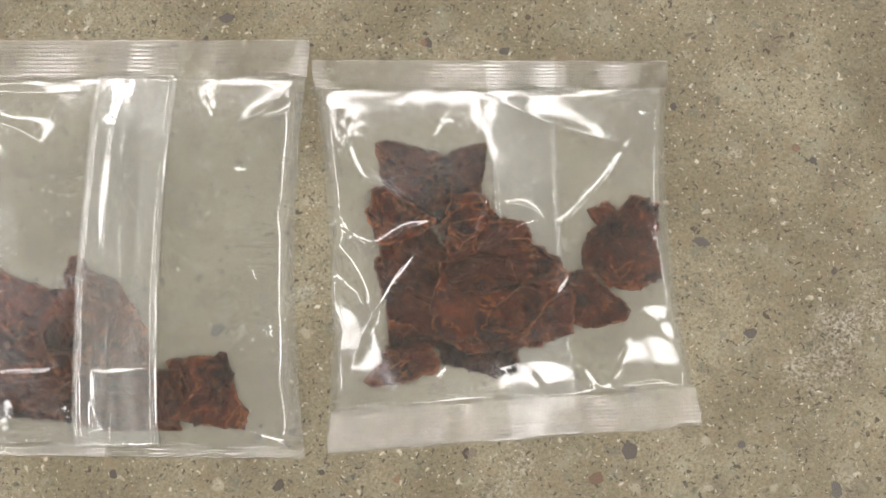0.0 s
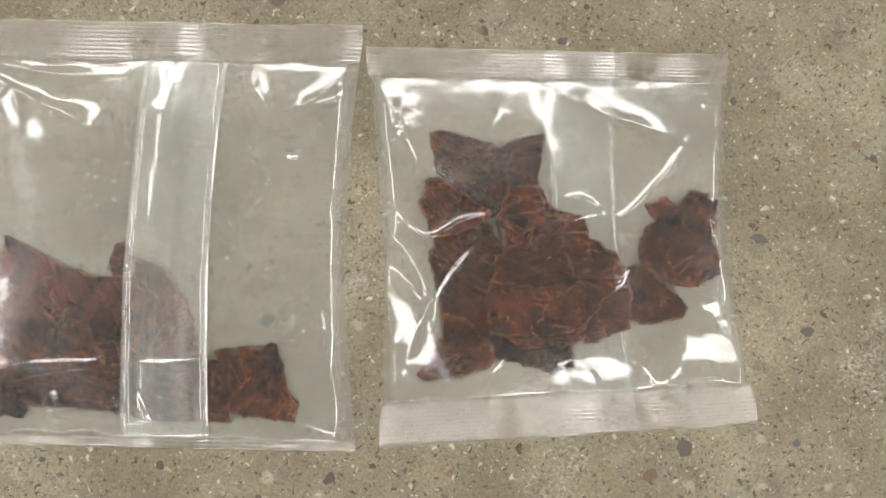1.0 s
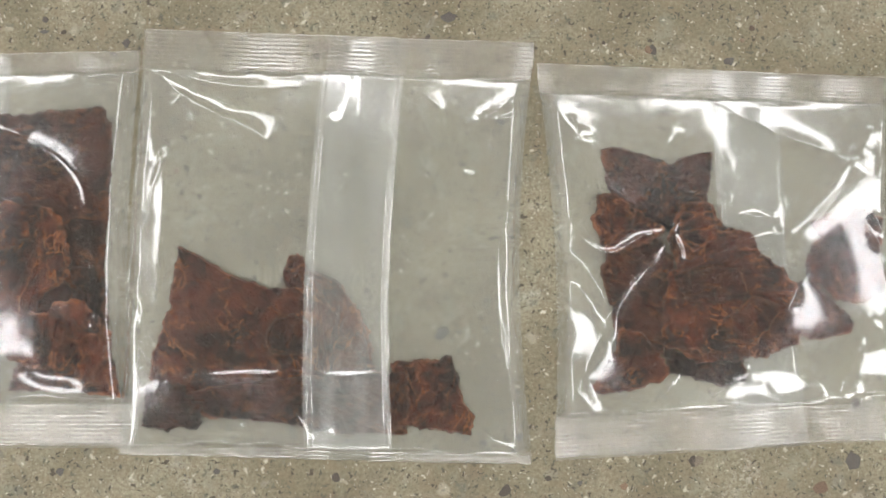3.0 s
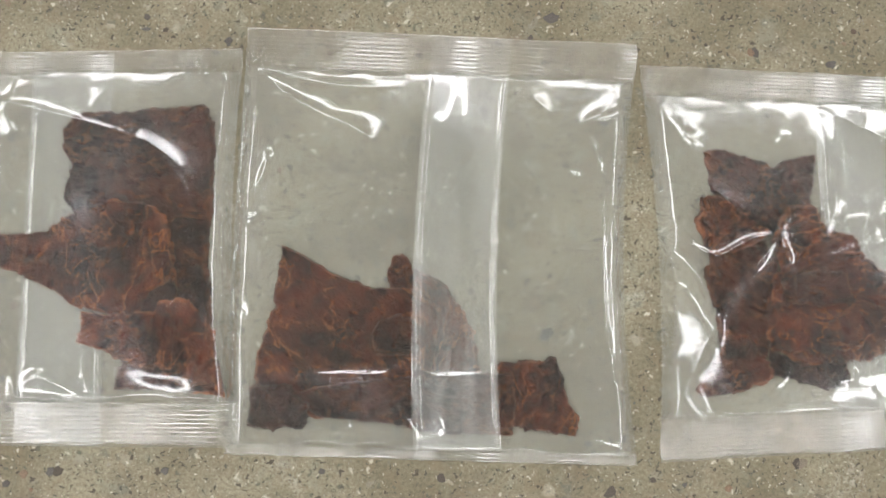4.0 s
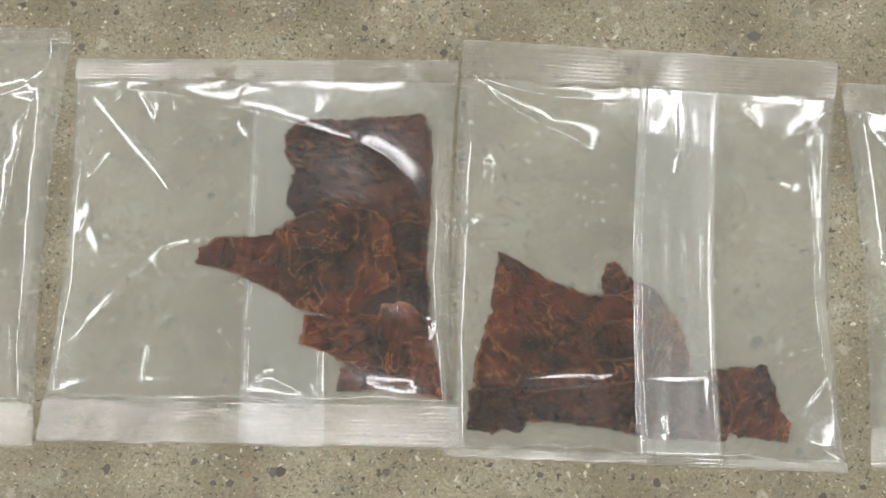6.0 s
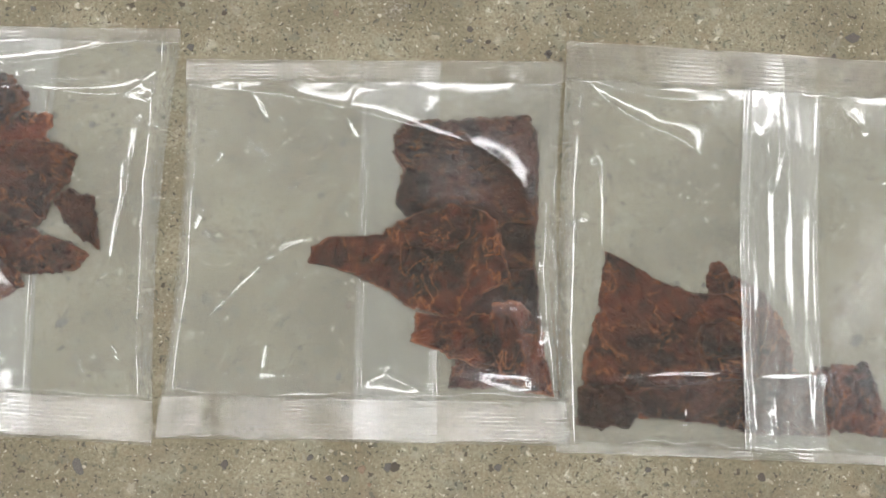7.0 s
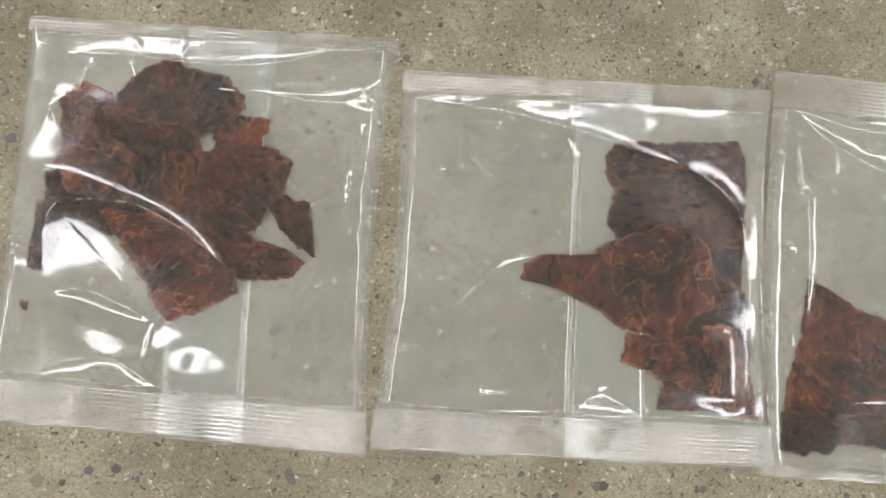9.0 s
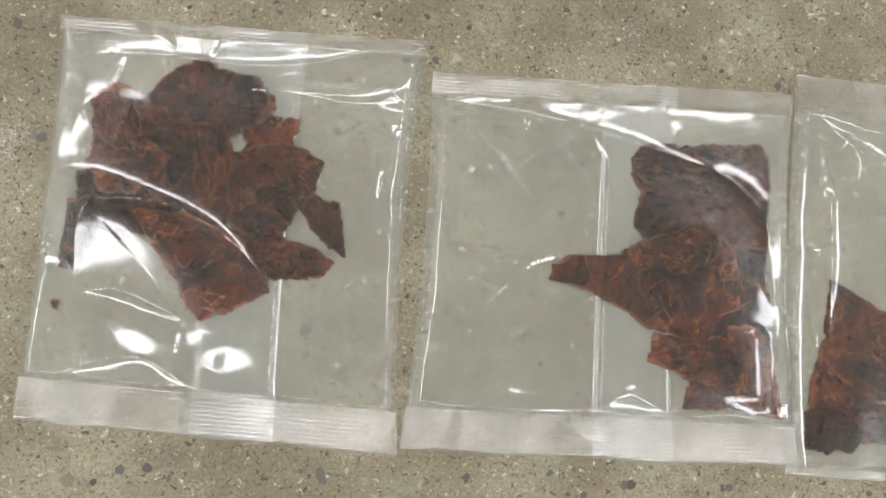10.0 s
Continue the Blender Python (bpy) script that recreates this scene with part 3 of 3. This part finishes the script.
plastic_bag(
    (9.7, 22.7), ((-59.6, 59.4), (52.3, 57.6), (59.8, -54.0), (-52.6, -63.0)),
    seals=(0.075, 0.1), waist=(3.0, 4.5), seam=(0.491, 0.689, 0.494, 0.686), seam_on_top=False,
    pieces=[
        (2, [(-14.9, 14.6), (-6.2, 15.9), (-3.5, 10.7), (-4.9, 4.9), (-11.1, 1.0), (-16.3, 4.1)]),
        (2, [(-40.1, 17.4), (-35.4, 18.2), (-29.6, 12.5), (-30.1, 6.8), (-35.7, 5.1), (-39.9, 10.3)]),
        (3, [(-17.5, -7.1), (-6.3, -2.8), (3.1, -4.9), (4.8, -11.4), (-4.6, -14.9), (-14.9, -14.0)]),
        (3, [(-3.0, -19.1), (6.5, -12.3), (13.2, -14.9), (10.6, -21.7), (2.9, -26.7), (-3.8, -25.9)]),
        (0, [(-39.0, 32.4), (-35.9, 33.6), (-25.3, 30.9), (-16.6, 28.3), (-14.9, 30.1), (-4.7, 32.5), (-4.8, 23.3), (-6.2, 17.2), (-14.9, 10.2), (-20.1, 5.9), (-28.8, 12.9), (-35.8, 20.0)]),
        (1, [(-40.1, 17.9), (-35.8, 18.6), (-28.8, 13.2), (-19.7, 7.6), (-25.2, 3.3), (-33.9, 0.3), (-38.2, 0.7), (-40.9, 11.2)]),
        (0, [(-37.7, 0.7), (-32.2, 2.4), (-21.8, 5.9), (-16.6, -2.8), (-18.3, -18.3), (-20.0, -30.1), (-33.7, -28.5), (-35.5, -18.3), (-38.3, -7.9)]),
        (1, [(-14.9, 15.4), (-4.5, 16.6), (-1.9, 9.3), (7.5, 7.5), (9.2, 2.3), (-6.3, -1.1), (-14.9, -3.7), (-18.3, 5.9)]),
        (2, [(-18.3, -6.3), (-14.9, -2.8), (-6.3, 0.3), (7.5, 2.3), (17.6, -3.8), (20.1, -9.8), (12.3, -20.0), (7.2, -26.7), (-6.4, -29.3), (-19.2, -28.1), (-21.4, -18.3), (-19.2, -11.4)]),
        (1, [(-1.2, -14.9), (12.4, -11.5), (20.9, -14.9), (22.0, -26.4), (10.5, -30.4), (-9.8, -33.2), (-16.6, -28.4), (-14.9, -18.3)]),
        (0, [(12.4, -14.9), (19.3, -8.1), (26.1, -7.7), (34.4, -14.9), (39.6, -20.0), (37.5, -23.0), (27.4, -25.4), (19.0, -23.7)]),
        (1, [(26.4, 11.2), (30.2, 12.2), (32.4, 13.6), (35.8, 10.5), (40.1, 15.1), (45.2, 15.1), (48.6, 12.5), (47.8, -1.3), (49.0, -9.0), (41.1, -14.0), (32.7, -11.8), (25.2, -6.4), (25.3, 0.5), (29.7, 6.5)]),
        (1, [(-33.7, -22.5), (-25.1, -25.9), (-18.6, -35.2), (-20.3, -38.5), (-31.9, -42.3), (-39.5, -43.6), (-40.7, -40.6), (-35.4, -31.9)]),
        (0, [(-20.0, -28.4), (-9.8, -31.8), (5.1, -31.8), (4.7, -38.5), (-1.4, -39.7), (-18.3, -36.0)]),
    ],
    creases=[
        (0.8, 2.2, [(-56.0, 47.3), (-46.1, 32.0), (-39.0, 19.6), (-19.1, 7.0)]),
        (1.0, 1.5, [(-51.8, 4.9), (-44.9, 2.2), (-38.0, -0.7), (-28.5, 4.3), (-19.1, 7.0)]),
        (1.2, 2.4, [(-19.1, 6.5), (-25.1, -1.3), (-33.6, -11.5), (-41.9, -28.4), (-50.9, -52.6)]),
        (0.8, 1.0, [(-19.1, 6.5), (-17.4, 1.3), (-15.7, -2.7)]),
        (0.9, 1.5, [(-4.7, 46.7), (-5.3, 35.2), (-3.1, 24.6), (-2.5, 15.9), (-7.1, 3.8), (-9.7, -1.3)]),
        (0.7, 1.2, [(-9.7, -1.6), (-1.2, 3.0), (8.2, 6.9), (13.8, 6.8)]),
        (0.6, 1.2, [(-1.1, 12.1), (7.4, 11.0), (13.8, 6.8)]),
        (0.8, 1.5, [(0.8, 44.0), (12.8, 37.7), (26.5, 33.1), (37.5, 29.2)]),
        (0.9, 2.0, [(37.5, 29.2), (31.3, 19.2), (20.9, 8.0), (15.0, 5.5)]),
        (0.8, 1.5, [(38.8, -21.7), (34.4, -33.3), (29.7, -44.0)]),
        (0.7, 1.5, [(29.7, -44.8), (36.7, -41.5), (46.6, -40.2), (55.5, -43.1)]),
        (0.8, 1.5, [(43.8, -21.7), (51.7, -33.2), (56.0, -43.1)]),
        (0.5, 1.2, [(19.8, -8.7), (16.4, -13.3), (13.8, -17.5)]),
    ],
    facets=[(-43.7, -26.7, 7.7, 22.1, -0.35, 0, 0.264), (43.5, -32.4, 10.5, 11.9, 0.1, 0, 0.25), (6.7, 24.6, 10.2, 15.3, 0, 0, -0.118), (12.7, -38.3, 10.2, 6.0, 0, 0, 0.234)],
    ribs=(8, 10), seed=1, label="clear plastic bag holding a heap of dried meat, lying on concrete",
)
plastic_bag(
    (-112.3, 24.0), ((-61.6, 66.1), (61.4, 64.6), (62.0, -65.5), (-61.9, -65.2)),
    seals=(0.09, 0.018), waist=(-1.0, 4.0), seam=(0.468, 0.676, 0.456, 0.664), seam_on_top=True,
    pieces=[
        (1, [(-47.2, -2.6), (-41.0, -5.6), (-30.4, -11.4), (-19.1, -14.9), (-13.9, -14.8), (-4.6, -12.5), (0.1, -22.7), (-0.1, -39.6), (-16.6, -50.0), (-35.0, -53.7), (-51.1, -51.5), (-53.7, -37.4), (-48.8, -20.3)]),
        (0, [(-13.5, -4.4), (-11.0, -3.7), (-8.7, -5.7), (-5.3, -10.8), (-6.5, -15.0), (-13.4, -15.1), (-15.0, -9.3)]),
        (0, [(-6.5, -8.8), (2.3, -12.4), (6.8, -19.1), (11.3, -25.9), (15.3, -42.6), (0.1, -44.6), (-7.8, -36.4)]),
        (1, [(-43.8, -47.2), (-28.7, -43.6), (-5.1, -40.6), (10.1, -39.4), (23.7, -39.5), (23.4, -57.5), (0.7, -57.6), (-12.9, -55.2), (-33.3, -53.3)]),
        (0, [(19.4, -37.0), (27.0, -36.0), (37.2, -34.1), (40.5, -43.8), (41.8, -48.8), (44.7, -51.7), (42.8, -57.4), (34.4, -56.4), (19.9, -53.9)]),
        (1, [(-17.7, -25.6), (-11.0, -22.1), (-5.5, -24.5), (-5.1, -33.0), (-17.3, -35.3), (-18.9, -29.9)]),
        (1, [(-55.4, -45.8), (-44.8, -43.9), (-36.9, -49.6), (-38.2, -56.6), (-49.9, -57.7), (-55.9, -56.6)]),
    ],
    creases=[
        (0.8, 2.0, [(-57.5, 52.9), (-45.0, 49.3), (-31.0, 47.3), (-18.8, 47.2)]),
        (1.0, 2.4, [(-57.4, 52.6), (-48.3, 44.7), (-37.5, 38.8), (-26.9, 34.6), (-17.9, 28.3)]),
        (0.4, 0.7, [(4.5, 52.2), (3.9, 45.0), (2.5, 37.9), (1.9, 30.8)]),
        (0.4, 0.7, [(6.4, 48.6), (6.1, 34.4), (4.1, 18.6)]),
        (0.9, 2.0, [(-49.0, -43.8), (-34.9, -41.0), (-21.5, -40.2), (-14.8, -39.8), (-6.6, -35.4)]),
        (0.9, 1.6, [(-6.4, -39.6), (7.1, -40.1), (20.5, -38.2)]),
        (0.7, 1.2, [(58.6, 51.6), (51.0, 42.5), (41.5, 37.0)]),
        (0.6, 1.0, [(42.4, 37.9), (54.5, 39.9), (57.9, 44.4)]),
        (0.6, 0.8, [(45.9, 34.4), (47.8, 28.3), (49.6, 22.2)]),
        (0.6, 1.0, [(39.3, 22.8), (42.8, 21.2), (45.2, 26.5)]),
        (0.8, 1.2, [(49.7, 21.3), (50.0, 2.2), (51.0, -21.6), (55.1, -43.3), (60.0, -60.5)]),
        (1.0, 1.8, [(-57.0, 50.8), (-54.6, 26.1), (-51.9, 23.5), (-51.0, 3.5), (-51.4, -23.8)]),
        (0.5, 0.9, [(41.1, -55.1), (49.6, -58.3), (59.7, -61.3)]),
    ],
    facets=[(-26.9, 34.6, 10.2, 7.7, 0.3, 0, -0.152)],
    ribs=(9, 2), seed=2, label="clear plastic bag, milky seam upwards, dried meat along its bottom",
)
plastic_bag(
    (-234.7, 19.9), ((-61.9, 57.3), (59.5, 63.1), (64.8, -59.1), (-62.5, -61.3)),
    seals=(0.055, 0.105), waist=(2.0, 3.0), seam=(0.467, 0.672, 0.469, 0.677), seam_on_top=False,
    pieces=[
        (2, [(7.9, 8.0), (18.4, 11.5), (25.0, 14.0), (30.8, 10.9), (30.2, 2.8), (20.6, -1.2), (10.8, 1.9)]),
        (0, [(6.3, 37.8), (13.6, 41.0), (26.2, 41.8), (47.7, 44.5), (51.2, 38.1), (52.0, 21.8), (51.6, 2.1), (51.1, -10.3), (40.4, -9.1), (34.6, 4.8), (11.4, 9.9), (7.6, 15.9), (8.9, 25.0), (6.0, 31.1)]),
        (1, [(-18.6, -5.7), (-18.0, -1.3), (-12.9, 2.2), (-2.4, 3.0), (4.5, 4.2), (8.8, 8.9), (18.4, 12.0), (25.4, 14.7), (35.2, 12.3), (39.8, 8.6), (42.0, -3.7), (43.9, -8.0), (35.2, -13.7), (30.3, -23.5), (19.6, -19.6), (8.9, -15.8), (-0.0, -10.9), (-10.7, -7.1)]),
        (1, [(15.2, -20.0), (23.2, -21.2), (35.4, -19.8), (44.3, -21.2), (44.7, -34.2), (34.2, -35.5), (25.4, -32.4), (14.4, -29.4)]),
        (2, [(38.9, -17.0), (45.0, -15.0), (53.1, -19.9), (56.0, -29.3), (59.0, -43.9), (50.2, -43.4), (43.1, -38.5), (38.4, -30.1)]),
        (0, [(26.3, -43.0), (28.1, -34.9), (35.7, -26.8), (48.0, -28.0), (51.9, -41.6), (43.2, -42.0), (33.6, -42.7)]),
        (0, [(29.8, -11.3), (42.0, -5.5), (51.8, -5.0), (54.6, -22.4), (42.7, -26.4), (32.0, -22.6)]),
    ],
    creases=[
        (0.6, 1.0, [(-56.1, 47.4), (-31.5, 46.1), (-13.7, 43.4), (4.1, 39.9), (26.5, 34.3)]),
        (0.5, 0.8, [(-35.6, 50.3), (-32.1, 41.5), (-28.7, 34.6)]),
        (0.5, 0.8, [(-28.7, 34.6), (-27.4, 42.7), (-33.4, 49.6)]),
        (0.4, 1.0, [(-55.2, 47.4), (-44.8, 35.5), (-31.8, 21.9), (-26.6, 16.0), (-22.7, 15.0), (-18.4, 15.9)]),
        (0.4, 0.7, [(-10.1, 40.9), (-7.1, 34.8), (-4.4, 32.3)]),
        (0.5, 1.0, [(-59.9, -48.2), (-50.1, -43.6), (-36.7, -40.5), (-19.8, -39.5), (-2.0, -35.7)]),
        (0.5, 1.0, [(-1.6, -44.1), (4.2, -39.6), (9.2, -36.9)]),
        (0.5, 1.0, [(5.0, -37.9), (12.9, -41.8), (20.7, -44.9)]),
        (0.4, 0.8, [(19.6, -37.3), (20.7, -44.1)]),
        (0.6, 2.0, [(-48.7, -25.8), (-38.3, -15.0), (-31.0, -6.9)]),
        (0.6, 2.0, [(-31.0, -6.9), (-25.3, -2.3), (-16.8, 0.7)]),
        (0.5, 1.5, [(-31.0, -6.9), (-21.3, -10.8), (-12.5, -15.6)]),
        (0.7, 2.2, [(29.2, 34.1), (40.1, 27.5), (47.4, 18.9), (49.5, 8.3)]),
        (0.8, 1.8, [(13.2, -49.4), (25.1, -45.6), (42.3, -44.0), (59.8, -49.3)]),
    ],
    facets=[(11.7, -41.4, 10.2, 4.2, 0, 0, 0.22)],
    ribs=(6, 10), seed=3, label="clear plastic bag half filled with dried meat, half empty, on concrete",
)
plastic_bag(
    (-355.2, 21.4), ((-57.8, 61.1), (56.1, 65.7), (57.0, -65.1), (-55.3, -61.7)),
    seals=(0.035, 0.1), waist=(1.0, 3.0), seam=(0.422, 0.669, 0.443, 0.669), seam_on_top=False,
    pieces=[
        (2, [(-42.5, 30.0), (-35.5, 36.6), (-31.9, 35.6), (-32.5, 29.3), (-29.9, 24.3), (-35.2, 20.7), (-40.1, 24.1)]),
        (2, [(-6.4, 48.3), (3.2, 47.2), (8.4, 42.5), (8.9, 38.9), (5.0, 33.5), (-2.1, 29.5), (-6.3, 36.5)]),
        (2, [(-30.1, 33.1), (-22.7, 34.8), (-18.9, 30.7), (-21.7, 26.0), (-28.0, 25.7)]),
        (0, [(-45.2, 36.8), (-39.3, 42.4), (-30.8, 39.2), (-27.2, 32.5), (-36.4, 23.6), (-43.8, 27.2)]),
        (1, [(-43.1, 30.8), (-35.6, 36.9), (-31.6, 35.9), (-31.8, 29.4), (-26.5, 23.8), (-19.8, 20.0), (-21.3, 15.5), (-27.8, 7.6), (-37.7, 7.3), (-43.8, 16.7)]),
        (1, [(-24.8, 45.3), (-17.8, 50.6), (-12.0, 52.2), (-5.5, 48.4), (3.2, 47.5), (8.5, 42.7), (9.2, 39.1), (5.5, 33.3), (-3.3, 27.9), (-8.7, 30.6), (-23.9, 30.7), (-29.9, 31.3), (-28.2, 38.6)]),
        (0, [(-30.7, 31.3), (-7.4, 33.7), (-0.9, 24.6), (-0.0, 10.6), (0.6, 0.2), (-12.0, -0.1), (-28.0, 2.4), (-28.5, 13.0), (-27.6, 19.2), (-30.0, 25.2)]),
        (0, [(1.5, 31.1), (7.9, 35.4), (17.5, 36.6), (17.5, 31.0), (15.3, 22.7), (2.6, 20.5)]),
        (1, [(-1.0, 22.8), (5.5, 25.3), (19.1, 27.0), (26.0, 22.9), (24.7, 14.8), (20.2, 7.3), (16.6, 1.3), (10.2, -2.7), (1.1, -0.1), (-0.9, 12.3)]),
        (0, [(20.0, 9.4), (25.8, 12.2), (33.2, 10.3), (34.9, -0.1), (36.2, -6.5), (27.1, -0.9)]),
        (0, [(-3.6, -0.2), (6.3, 1.6), (27.4, -4.3), (33.3, -8.2), (28.3, -13.3), (14.8, -14.4), (4.1, -9.0)]),
        (1, [(-28.0, 2.4), (-12.2, 2.5), (3.5, -3.0), (12.3, -14.3), (13.5, -18.5), (2.5, -25.3), (-6.2, -28.9), (-14.0, -18.3), (-20.9, -8.6)]),
        (0, [(-48.4, 4.2), (-40.7, 4.9), (-40.5, -8.7), (-43.6, -16.7), (-48.5, -16.2)]),
        (0, [(-47.4, 12.9), (-40.3, 15.3), (-24.5, 10.0), (-20.1, -1.7), (-32.7, -6.3), (-43.0, -2.1)]),
        (0, [(-49.3, -25.9), (-47.4, -26.4), (-47.2, -29.1), (-48.7, -28.7)]),
    ],
    creases=[
        (0.5, 1.0, [(-38.9, 49.2), (-25.6, 49.8), (-13.8, 49.4), (3.3, 49.5), (22.0, 52.6), (37.3, 58.0), (53.0, 61.7)]),
        (0.8, 2.2, [(9.2, 42.1), (23.1, 41.8), (37.0, 41.5), (43.9, 43.2), (47.2, 46.3)]),
        (0.5, 1.2, [(8.8, 45.7), (19.8, 48.7)]),
        (1.0, 2.0, [(54.4, 61.8), (50.8, 45.8), (47.1, 27.3), (45.0, 11.1), (43.0, -4.9), (42.2, -15.3)]),
        (1.5, 2.8, [(-40.2, -23.9), (-41.4, -9.0), (-38.7, 1.4), (-30.1, 4.7), (-16.9, 4.3), (-4.8, -0.6), (6.0, -8.2), (15.6, -19.2), (26.1, -23.5)]),
        (1.0, 2.4, [(-40.3, -23.1), (-30.1, -21.7), (-20.0, -24.7), (-8.1, -29.6)]),
        (1.0, 2.0, [(-53.1, -51.8), (-42.8, -47.0), (-30.7, -42.1), (-19.7, -40.7), (-11.2, -44.7), (-0.7, -51.3)]),
        (0.5, 0.8, [(2.5, -43.7), (3.9, -26.9)]),
        (0.7, 1.5, [(1.9, -52.7), (12.3, -50.9), (18.7, -49.1), (32.0, -49.8), (54.2, -54.1)]),
        (0.8, 1.0, [(51.0, -18.0), (52.0, -38.3), (55.9, -53.9)]),
    ],
    facets=[(-27.5, -14.2, 20.4, 21.2, -0.5, 0, 0.304), (30.2, 39.9, 17.0, 3.7, 0, 0, -0.132), (4.6, -40.2, 11.9, 8.5, 0, 0, 0.238)],
    ribs=(4, 10), seed=4, label="clear plastic bag of dried meat slabs with a glossy bulge",
)


# ---- stones let into the floor ----
def stone_mesh(seed):
    rng = np.random.default_rng(seed)
    n = 11
    a = np.linspace(0, 2 * np.pi, n, endpoint=False) + rng.uniform(-0.2, 0.2, n)
    r = rng.uniform(0.72, 1.12, n)
    verts, faces = [], []
    for scale, z in ((1.0, -0.05), (0.96, 0.07), (0.7, 0.12)):
        verts += [(scale * k * math.cos(q), scale * k * math.sin(q), z) for k, q in zip(r, a)]
    faces = grid_faces(3, n, wrap=True) + [tuple(range(2 * n, 3 * n))]
    me = bpy.data.meshes.new("stone")
    me.from_pydata(verts, [], faces)
    me.materials.append(STONE)
    me.polygons.foreach_set("use_smooth", [True] * len(me.polygons))
    return me


STONES = [stone_mesh(k) for k in range(7)]


def stone(x, y, rx, ry, turn, kind):
    ob = new("stone", STONES[kind % 7])
    ob.parent = ground
    ob.matrix_basis = Matrix.LocRotScale((x * MM, y * MM, 0), Euler((0, 0, turn)), (rx * MM, ry * MM, MM))


for k, (x, y, rx, ry) in enumerate([(-78, 97, 2.8, 2.0), (-13, 88, 1.5, 2.1), (19, 96, 1.0, 1.2), (12, 85, 1.5, 1.2), (85, -4, 1.5, 2.1), (38, -47, 2.1, 2.5), (-78, -3, 2.0, 2.5), (71, 24, 3.0, 1.7), (48, -39, 2.8, 3.0), (0, -40, 2.3, 1.7), (-58, -50, 2.3, 1.5), (81, -37, 1.2, 1.2), (108, -50, 3.0, 1.7), (-22, -48, 1.2, 1.2)]):
    stone(x, y, rx, ry, 0.4 * k, k)
for k, (x, y, rx, ry) in enumerate([(-180, 86, 1.5, 1.2), (-200, 89, 1.2, 0.8), (-14, 88, 1.3, 1.8), (-54, -34, 1.3, 1.2), (-1, -40, 1.7, 1.3), (11, 85, 1.3, 1.3)]):
    stone(x, y, rx, ry, 0.4 * k, k)
for k, (x, y, rx, ry) in enumerate([(-224, -48, 2.1, 1.8), (-239, -52, 1.5, 1.2), (-250, -46, 1.3, 1.0), (-192, -47, 1.3, 1.3), (-180, 86, 1.5, 1.2), (-109, -47, 1.7, 1.3), (-206, 93, 1.3, 1.0), (-45, -46, 1.2, 1.0), (-145, -46, 1.3, 1.0)]):
    stone(x, y, rx, ry, 0.4 * k, k)
for k, (x, y, rx, ry) in enumerate([(-206, 89, 1.7, 0.8), (-250, 96, 1.2, 1.5), (-286, 94, 1.0, 1.0), (-296, 82, 1.3, 1.3), (-276, -49, 1.5, 1.2), (-320, -51, 3.3, 1.5), (-226, -48, 1.5, 1.5), (-244, -52, 1.2, 1.0)]):
    stone(x, y, rx, ry, 0.4 * k, k)
for k, (x, y, rx, ry) in enumerate([(-393, -57, 2.1, 2.5), (-379, -53, 1.8, 1.5), (-371, -52, 1.5, 1.8), (-386, -57, 1.2, 1.0), (-234, -49, 1.3, 1.3), (-305, 81, 1.3, 2.0), (-347, 92, 1.3, 0.8), (-254, 104, 1.2, 1.2), (-325, 55, 1.3, 1.3), (-329, -8, 2.3, 1.5), (-376, 78, 1.3, 1.5), (-414, 44, 1.7, 1.8), (-426, 79, 2.0, 1.5)]):
    stone(x, y, rx, ry, 0.4 * k, k)

dice = random.Random(5)
for k in range(215):
    r = 0.45 + 1.15 * dice.random() ** 3
    stone(dice.uniform(-470, 125), dice.uniform(-85, 135), r, r * dice.uniform(0.6, 1.0), dice.uniform(0, 6.28), k)
